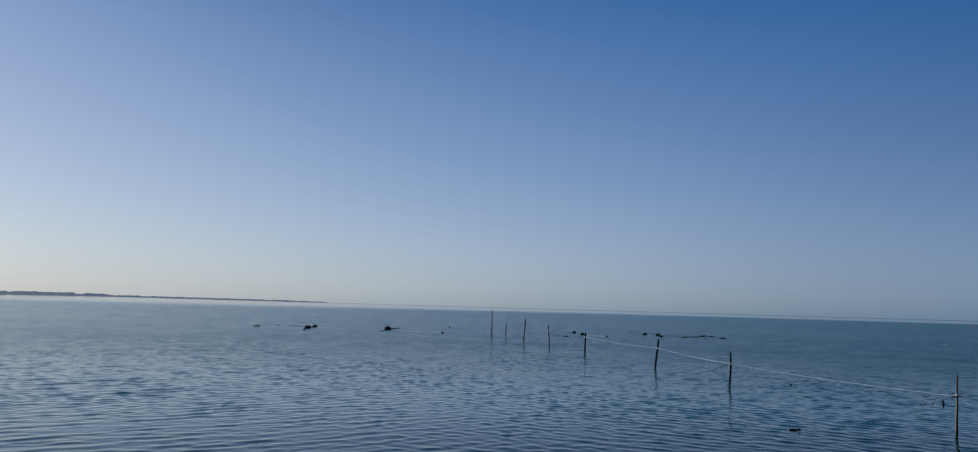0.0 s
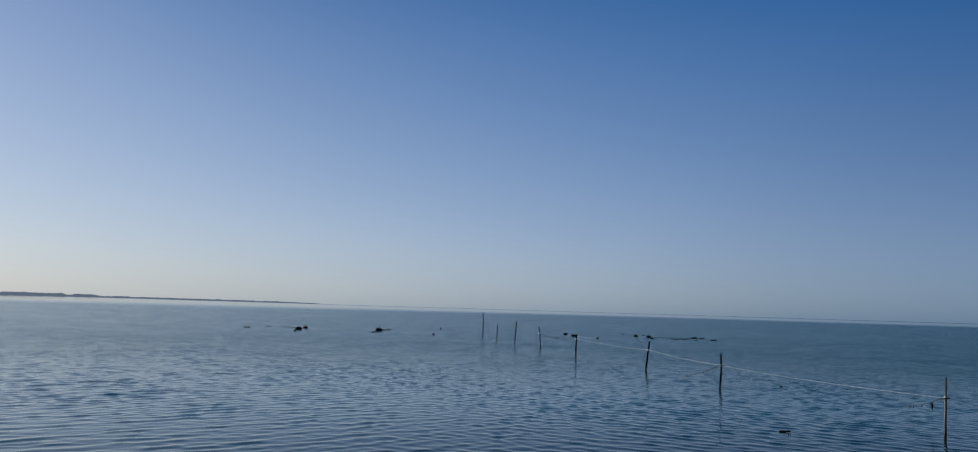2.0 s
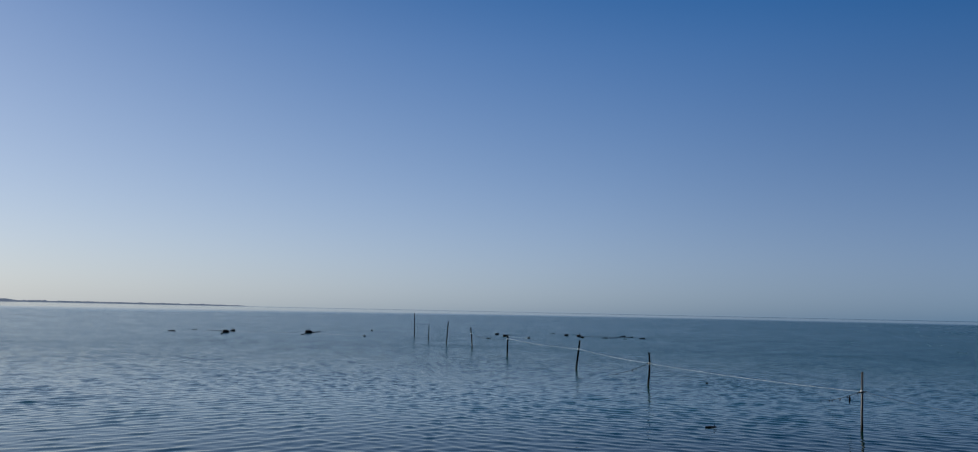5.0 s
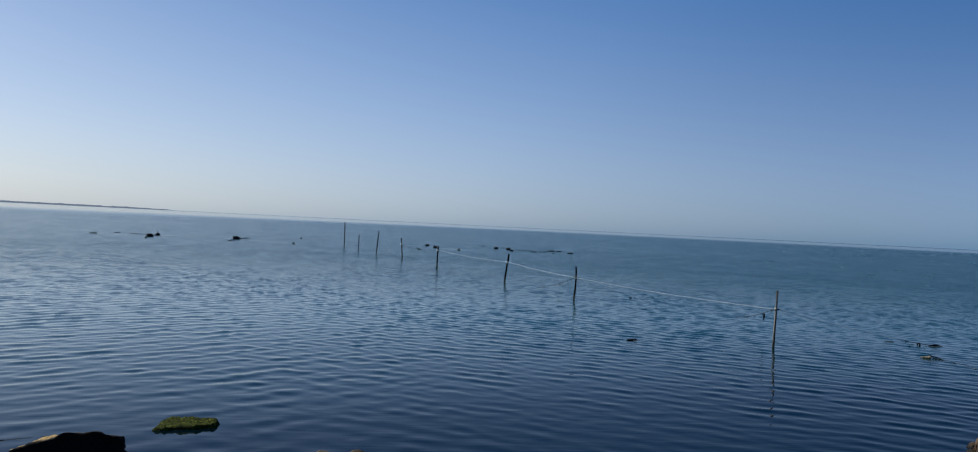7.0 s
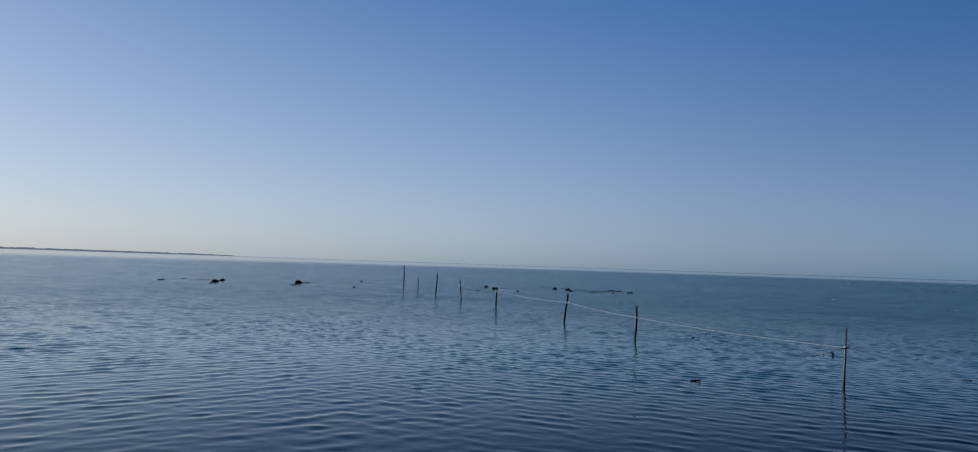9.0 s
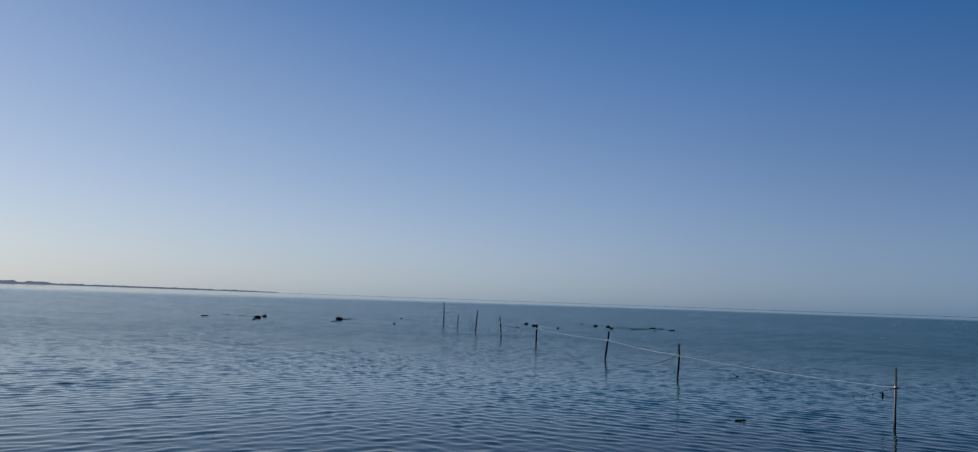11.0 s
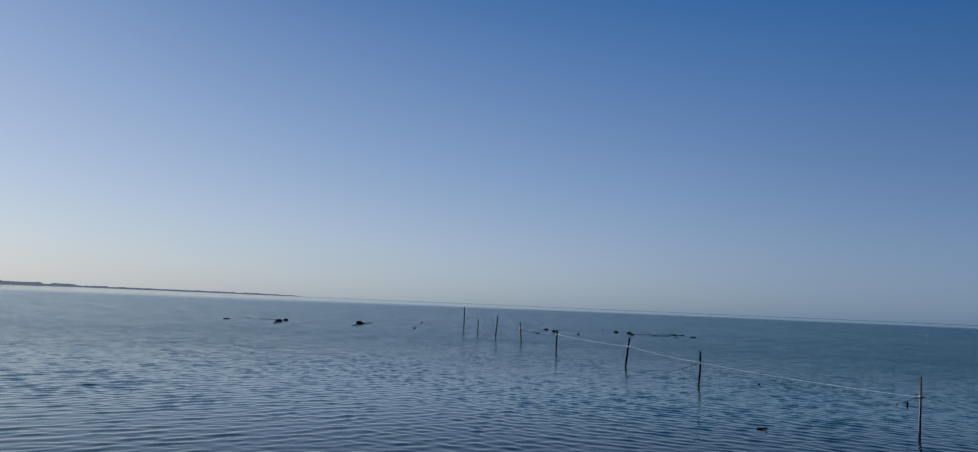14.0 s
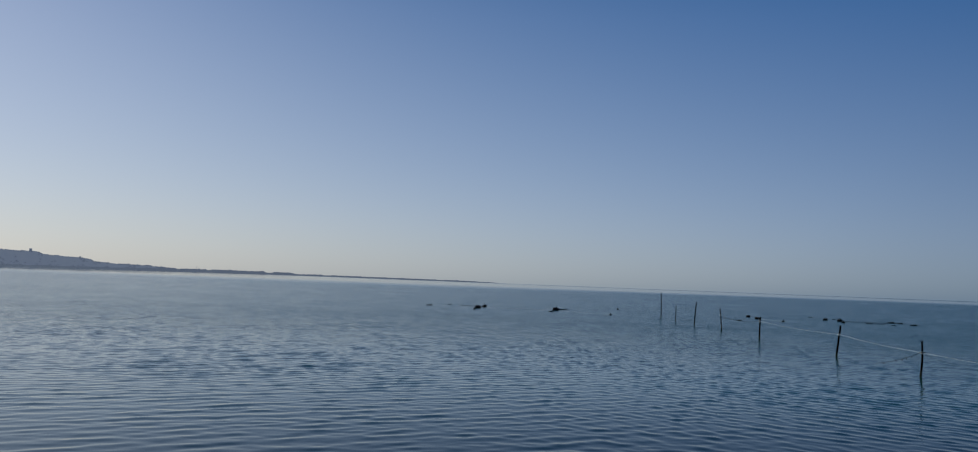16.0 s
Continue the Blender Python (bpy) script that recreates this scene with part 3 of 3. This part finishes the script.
net_line((15.02, 54.70, 1.38), (20.34, 63.28, 0.0), 0.08, [(0.08, 0.06, 0.03), (0.16, 0.05, 0.025)], "thin dark net rope dropping from a crooked stake", 0.004)


def float_buoy(x, y, size, label, staff=0.0, tilt=0.0, material=None):
    """A float: a squat drum with a neck and a cap, half under water, and perhaps a short staff."""
    material = material or BLACK
    t = thing("float_buoy", (x, y, 0), label, "float", "floats of the fish trap")
    t.rotation_euler = (tilt, tilt * 0.6, x)
    bm = bmesh.new()
    prof = [(-0.42, 0.80), (-0.36, 0.97), (-0.1, 1.0), (0.0, 0.96), (0.1, 1.0), (0.40, 0.97), (0.47, 0.88), (0.50, 0.55)]
    s = size * 0.62
    tube(bm, [(0, 0, z * s * 1.5 + 0.1 * s) for z, _ in prof], [r * s for _, r in prof], 14)
    body = part("body", bm, material, t)
    bm = tube(bmesh.new(), [(0.3 * s, 0, 0.80 * s), (0.3 * s, 0, 1.0 * s), (0.3 * s, 0, 1.04 * s)], [0.20 * s, 0.22 * s, 0.12 * s], 10)
    part("cap", bm, material, body)
    if staff:
        bm = tube(bmesh.new(), [(0, 0, s), (0.05, 0, s + staff * 0.5), (0.02, 0, s + staff)], [0.04, 0.035, 0.02], 6)
        part("staff", bm, WOOD_DARK, t)
    return t


def drift(x, y, length, turn, label, lift=0.0, material=None, thick=0.10, seed=1):
    """A piece of wood or net roll that floats low, with a branch stub."""
    t = thing("driftwood", (x, y, 0), label, "driftwood", "things adrift by the fish trap")
    t.rotation_euler = (0, 0, turn)
    pts = [(-length / 2 + length * k / 8, 0.06 * length * noise.noise(Vector((k * 0.7, seed, 0))), 0.02 + lift * k / 8 + 0.03 * noise.noise(Vector((k, seed, 3)))) for k in range(9)]
    rad = [thick * (0.35 + 0.65 * math.sin(math.pi * (k + 1.2) / 10.4)) for k in range(9)]
    part("stem", tube(bmesh.new(), pts, rad, 9), material or RAG, t)
    p = Vector(pts[6])
    part("stub", tube(bmesh.new(), [p, p + Vector((0.04 * length, 0.03 * length, thick * 1.3)), p + Vector((0.10 * length, 0.02, thick * 2.2))], [thick * 0.5, thick * 0.4, thick * 0.15], 6), material or RAG, t)
    return t


BUOY = "black plastic float riding low on the sea"
float_buoy(-30.13, 147.1, 0.85, BUOY, 0.0, 0.15)
float_buoy(-30.62, 155.4, 0.65, BUOY, 0.5, -0.1)
float_buoy(-29.30, 140.1, 0.30, "small dark float beside larger black floats", 0.35, 0.2)
float_buoy(-17.43, 152.8, 0.95, BUOY, 0.3, 0.1)
float_buoy(16.10, 164.6, 0.60, BUOY, 0.0, 0.1)
float_buoy(16.50, 154.2, 0.65, BUOY, 0.0, -0.15)
float_buoy(29.43, 165.5, 0.65, BUOY, 0.0, 0.1)
float_buoy(31.12, 161.7, 0.70, BUOY, 0.4, 0.1)
float_buoy(30.31, 154.4, 0.50, BUOY, 0.0, 0.0)
float_buoy(-7.32, 141.0, 0.34, "small grey foam float riding on the sea", 0.25, 0.2, GREY_FLOAT)
float_buoy(-7.81, 177.5, 0.34, "small grey foam float riding on the sea", 0.25, 0.1, GREY_FLOAT)
float_buoy(19.58, 145.7, 0.38, "small grey foam float riding on the sea", 0.25, 0.1, GREY_FLOAT)
float_buoy(19.59, 57.07, 0.14, "tiny dark float on a net rope", 0.0, 0.2)

ROLL = "low dark roll of floating net"
drift(-39.81, 151.1, 1.2, 0.1, ROLL, 0.05, None, 0.11, 1)
drift(-38.66, 161.8, 1.0, 0.0, ROLL, 0.0, None, 0.07, 2)
drift(-17.25, 144.0, 2.2, 1.3, "dark branch leaning on a black float", 0.1, None, 0.07, 3)
drift(-16.70, 156.5, 2.2, 0.5, "dark branch leaning on a black float", 0.2, None, 0.07, 4)
drift(12.57, 142.9, 0.8, 0.0, ROLL, 0.0, None, 0.07, 5)
drift(29.58, 182.3, 0.9, 0.0, ROLL, 0.0, None, 0.06, 6)
drift(32.37, 173.7, 0.6, 0.0, ROLL, 0.0, None, 0.07, 7)
drift(34.40, 154.6, 1.2, 0.05, ROLL, 0.0, None, 0.11, 8)
drift(36.55, 156.3, 1.6, 0.0, ROLL, 0.0, None, 0.05, 9)
drift(40.47, 166.1, 1.2, 0.0, ROLL, 0.05, None, 0.15, 10)
drift(41.32, 163.4, 1.0, 0.0, ROLL, 0.05, None, 0.13, 11)
drift(37.19, 150.9, 0.8, 0.0, ROLL, 0.0, None, 0.06, 12)
drift(41.44, 155.6, 1.1, 0.0, ROLL, 0.05, None, 0.14, 13)
drift(12.10, 34.8, 0.44, -0.5, "dark forked piece of driftwood afloat", 0.03, None, 0.042, 14)
rope((-36.2, 160.2, 0.03), (-30.7, 155.4, 0.06), 0.0, 0.035, ROPE_DARK, "dark floating line between floats", steps=10)
rope((-30.3, 152.0, 0.05), (-17.6, 152.9, 0.05), 0.0, 0.006, ROPE, "pale floating line between floats", steps=20)
rope((-17.3, 153.0, 0.05), (-7.4, 141.2, 0.05), 0.0, 0.006, ROPE, "pale floating line between floats", steps=20)
rope((16.5, 154.2, 0.08), (19.6, 145.9, 0.04), 0.0, 0.007, ROPE, "pale floating line between floats", steps=12)
rope((7.1, 104.6, 1.6), (16.1, 164.5, 0.1), 0.5, 0.012, ROPE_DARK, "thin dark rope running out to floats")
rope((31.2, 161.7, 0.05), (41.4, 163.4, 0.03), 0.0, 0.03, ROPE_DARK, "dark floating line between floats", steps=12)


def rag_line():
    """The sunk end of the rope from the first stake: dark weed and a net scrap that stands out of the water."""
    t = thing("net_scrap_line", (26.0, 36.2, 0), "black net scraps and weed on a floating rope", "net", "nets of the fish trap")
    part("head_rope", tube(bmesh.new(), [(0.55, 1.5, 0.03), (0.2, 0.4, 0.05), (0.1, -0.2, 0.10), (0.5, -0.3, 0.04), (1.0, -0.35, 0.02)], [0.009, 0.012, 0.014, 0.015, 0.008], 8), RAG, t)
    arch = [(-0.04, -0.35, -0.05), (-0.03, -0.34, 0.06), (0.03, -0.33, 0.10), (0.10, -0.32, 0.09), (0.11, -0.32, 0.02), (0.10, -0.33, -0.05)]
    part("net_loop", tube(bmesh.new(), arch, [0.020, 0.028, 0.036, 0.040, 0.040, 0.026], 8), RAG, t, "black loop of net standing out of the water")
    part("net_scrap", tube(bmesh.new(), [(-0.9, 0.9, 0.01), (-0.75, 0.85, 0.025), (-0.55, 0.8, 0.02), (-0.45, 0.75, 0.0)], [0.006, 0.022, 0.018, 0.006], 8), RAG, t)
    part("net_scrap", tube(bmesh.new(), [(-0.75, -0.7, 0.0), (-0.66, -0.7, 0.02), (-0.56, -0.7, 0.0)], [0.012, 0.022, 0.01], 8), RAG, t)
    part("weed_tuft", tube(bmesh.new(), [(0.50, -0.4, 0.02), (0.80, -0.45, 0.06), (1.15, -0.45, 0.01)], [0.020, 0.044, 0.012], 8), RAG, t)


rag_line()


def mooring():
    """A tan frayed knot afloat, dark strands arched over it, and its sunk line running in to the shore."""
    t = thing("mooring_rope", (23.66, 31.9, 0.0), "tan frayed mooring rope with a knotted end afloat", "rope")
    bm = bmesh.new()
    pts = [(-0.20 + 0.013 * i, 0.09 * math.sin(i * 1.3), 0.028 + 0.035 * math.cos(i * 1.9)) for i in range(22)]
    tube(bm, pts, [0.026 + 0.010 * math.sin(i * 2.3) for i in range(22)], 7)
    part("knot", bm, ROPE_TAN, t)
    pts = [Vector((0.30, -0.20, 0.02)).lerp(Vector((-0.35, -9.0, 0.05)), k / 20) + Vector((0.05 * math.sin(k * 0.9), 0, -0.008 * math.sin(k * 0.8))) for k in range(21)]
    part("line", tube(bmesh.new(), pts, [0.007] * 21, 7), RAG, t, "dark wet rope")
    for x, y, h in ((-0.06, 0.02, 0.13), (0.02, -0.05, 0.10), (0.10, -0.12, 0.08)):
        part("strand", tube(bmesh.new(), [(x, y, 0.0), (x + 0.02, y, h), (x + 0.12, y - 0.05, h * 0.9), (x + 0.22, y - 0.10, 0.02), (x + 0.24, y - 0.30, 0.0)], [0.012, 0.018, 0.018, 0.016, 0.008], 6), RAG, t, "dark arched strand of rope")
    for k in range(3):
        part("frayed_end", tube(bmesh.new(), [(-0.18, 0, 0.03), (-0.27, 0.03 + 0.03 * k, 0.05), (-0.33, 0.02 + 0.06 * k, 0.01)], [0.012, 0.010, 0.005], 5), ROPE_TAN, t)


mooring()


# ---- the rocks at the water's edge ----
def boulder():
    """A long boulder: steep dark face towards the shore, crest near it, back falling away, one end sloping down."""
    bm = bmesh.new()
    bmesh.ops.create_cube(bm, size=2.0)
    bmesh.ops.subdivide_edges(bm, edges=bm.edges, cuts=26, use_grid_fill=True)
    for v in bm.verts:
        c = v.co.copy()
        c = c.lerp(c.normalized() * 1.25, 0.07)
        up = (c.z + 1) / 2
        x, y = 1.05 * c.x, 0.62 * c.y
        crest = 0.46 - 0.42 * max(0.0, min(1.0, (0.05 - x) / 1.05)) - 0.10 * max(0.0, (x - 0.55) / 0.5)
        crest -= 0.42 * max(0.0, (y + 0.55) / 1.1) * max(0.5, min(1.0, (x + 0.6) / 0.6))
        z = -0.5 + up * (crest + 0.5)
        x += 0.10 * (1 - up) * (1 if c.x > 0 else -1)
        y -= 0.05 * (1 - up) * (1 if c.y < 0 else -1)
        p = Vector((x, y, z))
        n = 0.07 * noise.noise(p * 1.6) + 0.06 * noise.noise(p * 4.1) + 0.045 * noise.noise(p * 9.0) + 0.026 * noise.noise(p * 21.0)
        v.co = p + n * Vector((c.x, c.y, c.z)).normalized()
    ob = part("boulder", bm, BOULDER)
    ob.location = (-4.84, 17.2, -0.02)
    ob.rotation_euler = (0.0, 0.0, 0.16)
    tagged(ob, "brown boulder with a black shaded face at the water's edge", "boulder", "rocks at the water's edge")


boulder()


def moss_rock():
    t = thing("mossy_rock", (-2.95, 19.06, 0), "flat rock covered in green moss, awash in the sea", "rock", "rocks at the water's edge")
    t.rotation_euler = (0.0, 0.0, 0.08)

    def slab(top, grow, shift):
        bm = bmesh.new()
        bmesh.ops.create_grid(bm, x_segments=34, y_segments=30, size=1.0)
        for v in bm.verts:
            u, w = v.co.x, v.co.y
            r = max(abs(u), abs(w))
            edge = max(0.0, 1 - r)
            x = (0.60 + grow) * u * (1 + 0.13 * noise.noise(Vector((w * 2.2, 1 + shift, 0)))) + 0.10 * w * (u < 0)
            y = (0.40 + grow) * w * (1 - 0.4 * max(0.0, u) * (w < 0)) * (1 + 0.16 * noise.noise(Vector((u * 2.4, 5 + shift, 0)))) * (0.80 + 0.20 * (1 - u))
            z = top * min(1.0, edge * 7) + 0.02 * w * min(1, edge * 4) - 0.06 * (edge < 0.02)
            z += 0.030 * noise.noise(Vector((x * 5, y * 5, shift))) + 0.030 * noise.noise(Vector((x * 15, y * 15, shift))) * min(1, edge * 9)
            v.co = (x, y, z)
        return bm

    part("rock", slab(0.020, -0.02, 3.0), REEF, t, "black wet rock under the moss")
    part("moss", slab(0.088, 0.004, 0.0), MOSS, t, "thick green and yellow moss")


moss_rock()


def reef():
    bm = bmesh.new()
    pts = [Vector((-6.9, 17.35, -0.02)).lerp(Vector((-5.35, 18.1, -0.01)), k / 14) + Vector((0, 0.05 * noise.noise(Vector((k * 0.6, 0, 0))), 0.03 * noise.noise(Vector((k * 0.9, 4, 0))))) for k in range(15)]
    tube(bm, pts, [(0.05 + 0.03 * noise.noise(Vector((k * 0.8, 9, 0)))) * (1 - 0.06 * k) for k in range(15)], 9)
    tagged(part("reef", bm, REEF), "low black wet reef awash behind a boulder", "rock", "rocks at the water's edge")


reef()

for n, (x, y, z, s) in enumerate([(-0.13, 16.40, 0.05, 0.16), (0.25, 16.36, 0.045, 0.13), (0.49, 16.40, 0.06, 0.16), (9.60, 16.30, -0.02, 0.13)]):
    ob = part("shore_stone", stone((s, s * 0.9, s * 0.85), 30 + n, 3, 0.16), COBBLE)
    ob.location = (x, y, z)
    tagged(ob, "rounded grey-brown stone at the water's edge", "stone", "small stones at the water's edge")


def broken_stone(seed):
    """A blocky stone with flat broken faces and blunt corners."""
    rng = random.Random(seed)
    bm = bmesh.new()
    bmesh.ops.create_icosphere(bm, subdivisions=2, radius=1.0)
    cuts = []
    for k in range(9):
        a, z = rng.uniform(0, 2 * math.pi), rng.uniform(-1, 1)
        r = math.sqrt(1 - z * z)
        cuts.append((Vector((r * math.cos(a), r * math.sin(a), z)), rng.uniform(0.58, 0.86)))
    for v in bm.verts:
        for normal, d in cuts:
            over = v.co.dot(normal) - d
            if over > 0:
                v.co -= normal * over
        v.co += 0.035 * noise.noise_vector(v.co * 3.0 + Vector((seed, 0, 0)))
    return bm


def heap(u, w):
    """Height of the heap: u metres from its tip along it, w from -1 to 1 across."""
    return 1.50 * (1 - math.exp(-max(0.0, u) / 1.05)) * (1 - w * w) - 0.12


def rubble_spit():
    """A steep heap of broken stones running out from the shore to its tip."""
    t = thing("rubble_heap", (13.71, 17.10, 0), "heap of broken grey-brown stones at the water's edge", "rubble")
    t.rotation_euler = (0, 0, radians(-40))
    shapes = []
    for n in range(12):
        bm = broken_stone(60 + n)
        me = bpy.data.meshes.new("stone")
        bm.to_mesh(me)
        bm.free()
        me.materials.append(COBBLE)
        shapes.append(me)
    # sheet below the stones, coloured near-black to paint shade into the gaps
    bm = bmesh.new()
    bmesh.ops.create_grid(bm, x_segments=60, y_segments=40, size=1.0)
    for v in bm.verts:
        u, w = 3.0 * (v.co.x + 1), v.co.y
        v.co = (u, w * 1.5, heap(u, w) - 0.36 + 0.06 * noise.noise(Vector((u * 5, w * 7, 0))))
    part("core", bm, GAP_SHADE, t, "near-black sheet painted as shade between the stones", smooth=False)
    rng = random.Random(21)
    laid = []
    for n in range(4000):
        if len(laid) == 290:
            break
        u, w = 2.6 * rng.random() ** 1.2, rng.uniform(-0.95, 0.95)
        s = rng.uniform(0.06, 0.11) if n > 130 and rng.random() < 0.75 else rng.uniform(0.13, 0.23)
        p = Vector((u, w * 1.5, max(-0.06, heap(u, w) - 0.4 * s + rng.uniform(0, 0.05))))
        if any((p - q).length < 0.86 * (s + r) for q, r in laid):
            continue
        laid.append((p, s))
        ob = new("stone", shapes[n % 12])
        ob.parent = t
        ob.location = p
        ob.rotation_euler = (rng.uniform(0, 6), rng.uniform(0, 6), rng.uniform(0, 6))
        ob.scale = (s * 1.1, s * rng.uniform(0.75, 1.0), s * rng.uniform(0.75, 1.0))


rubble_spit()
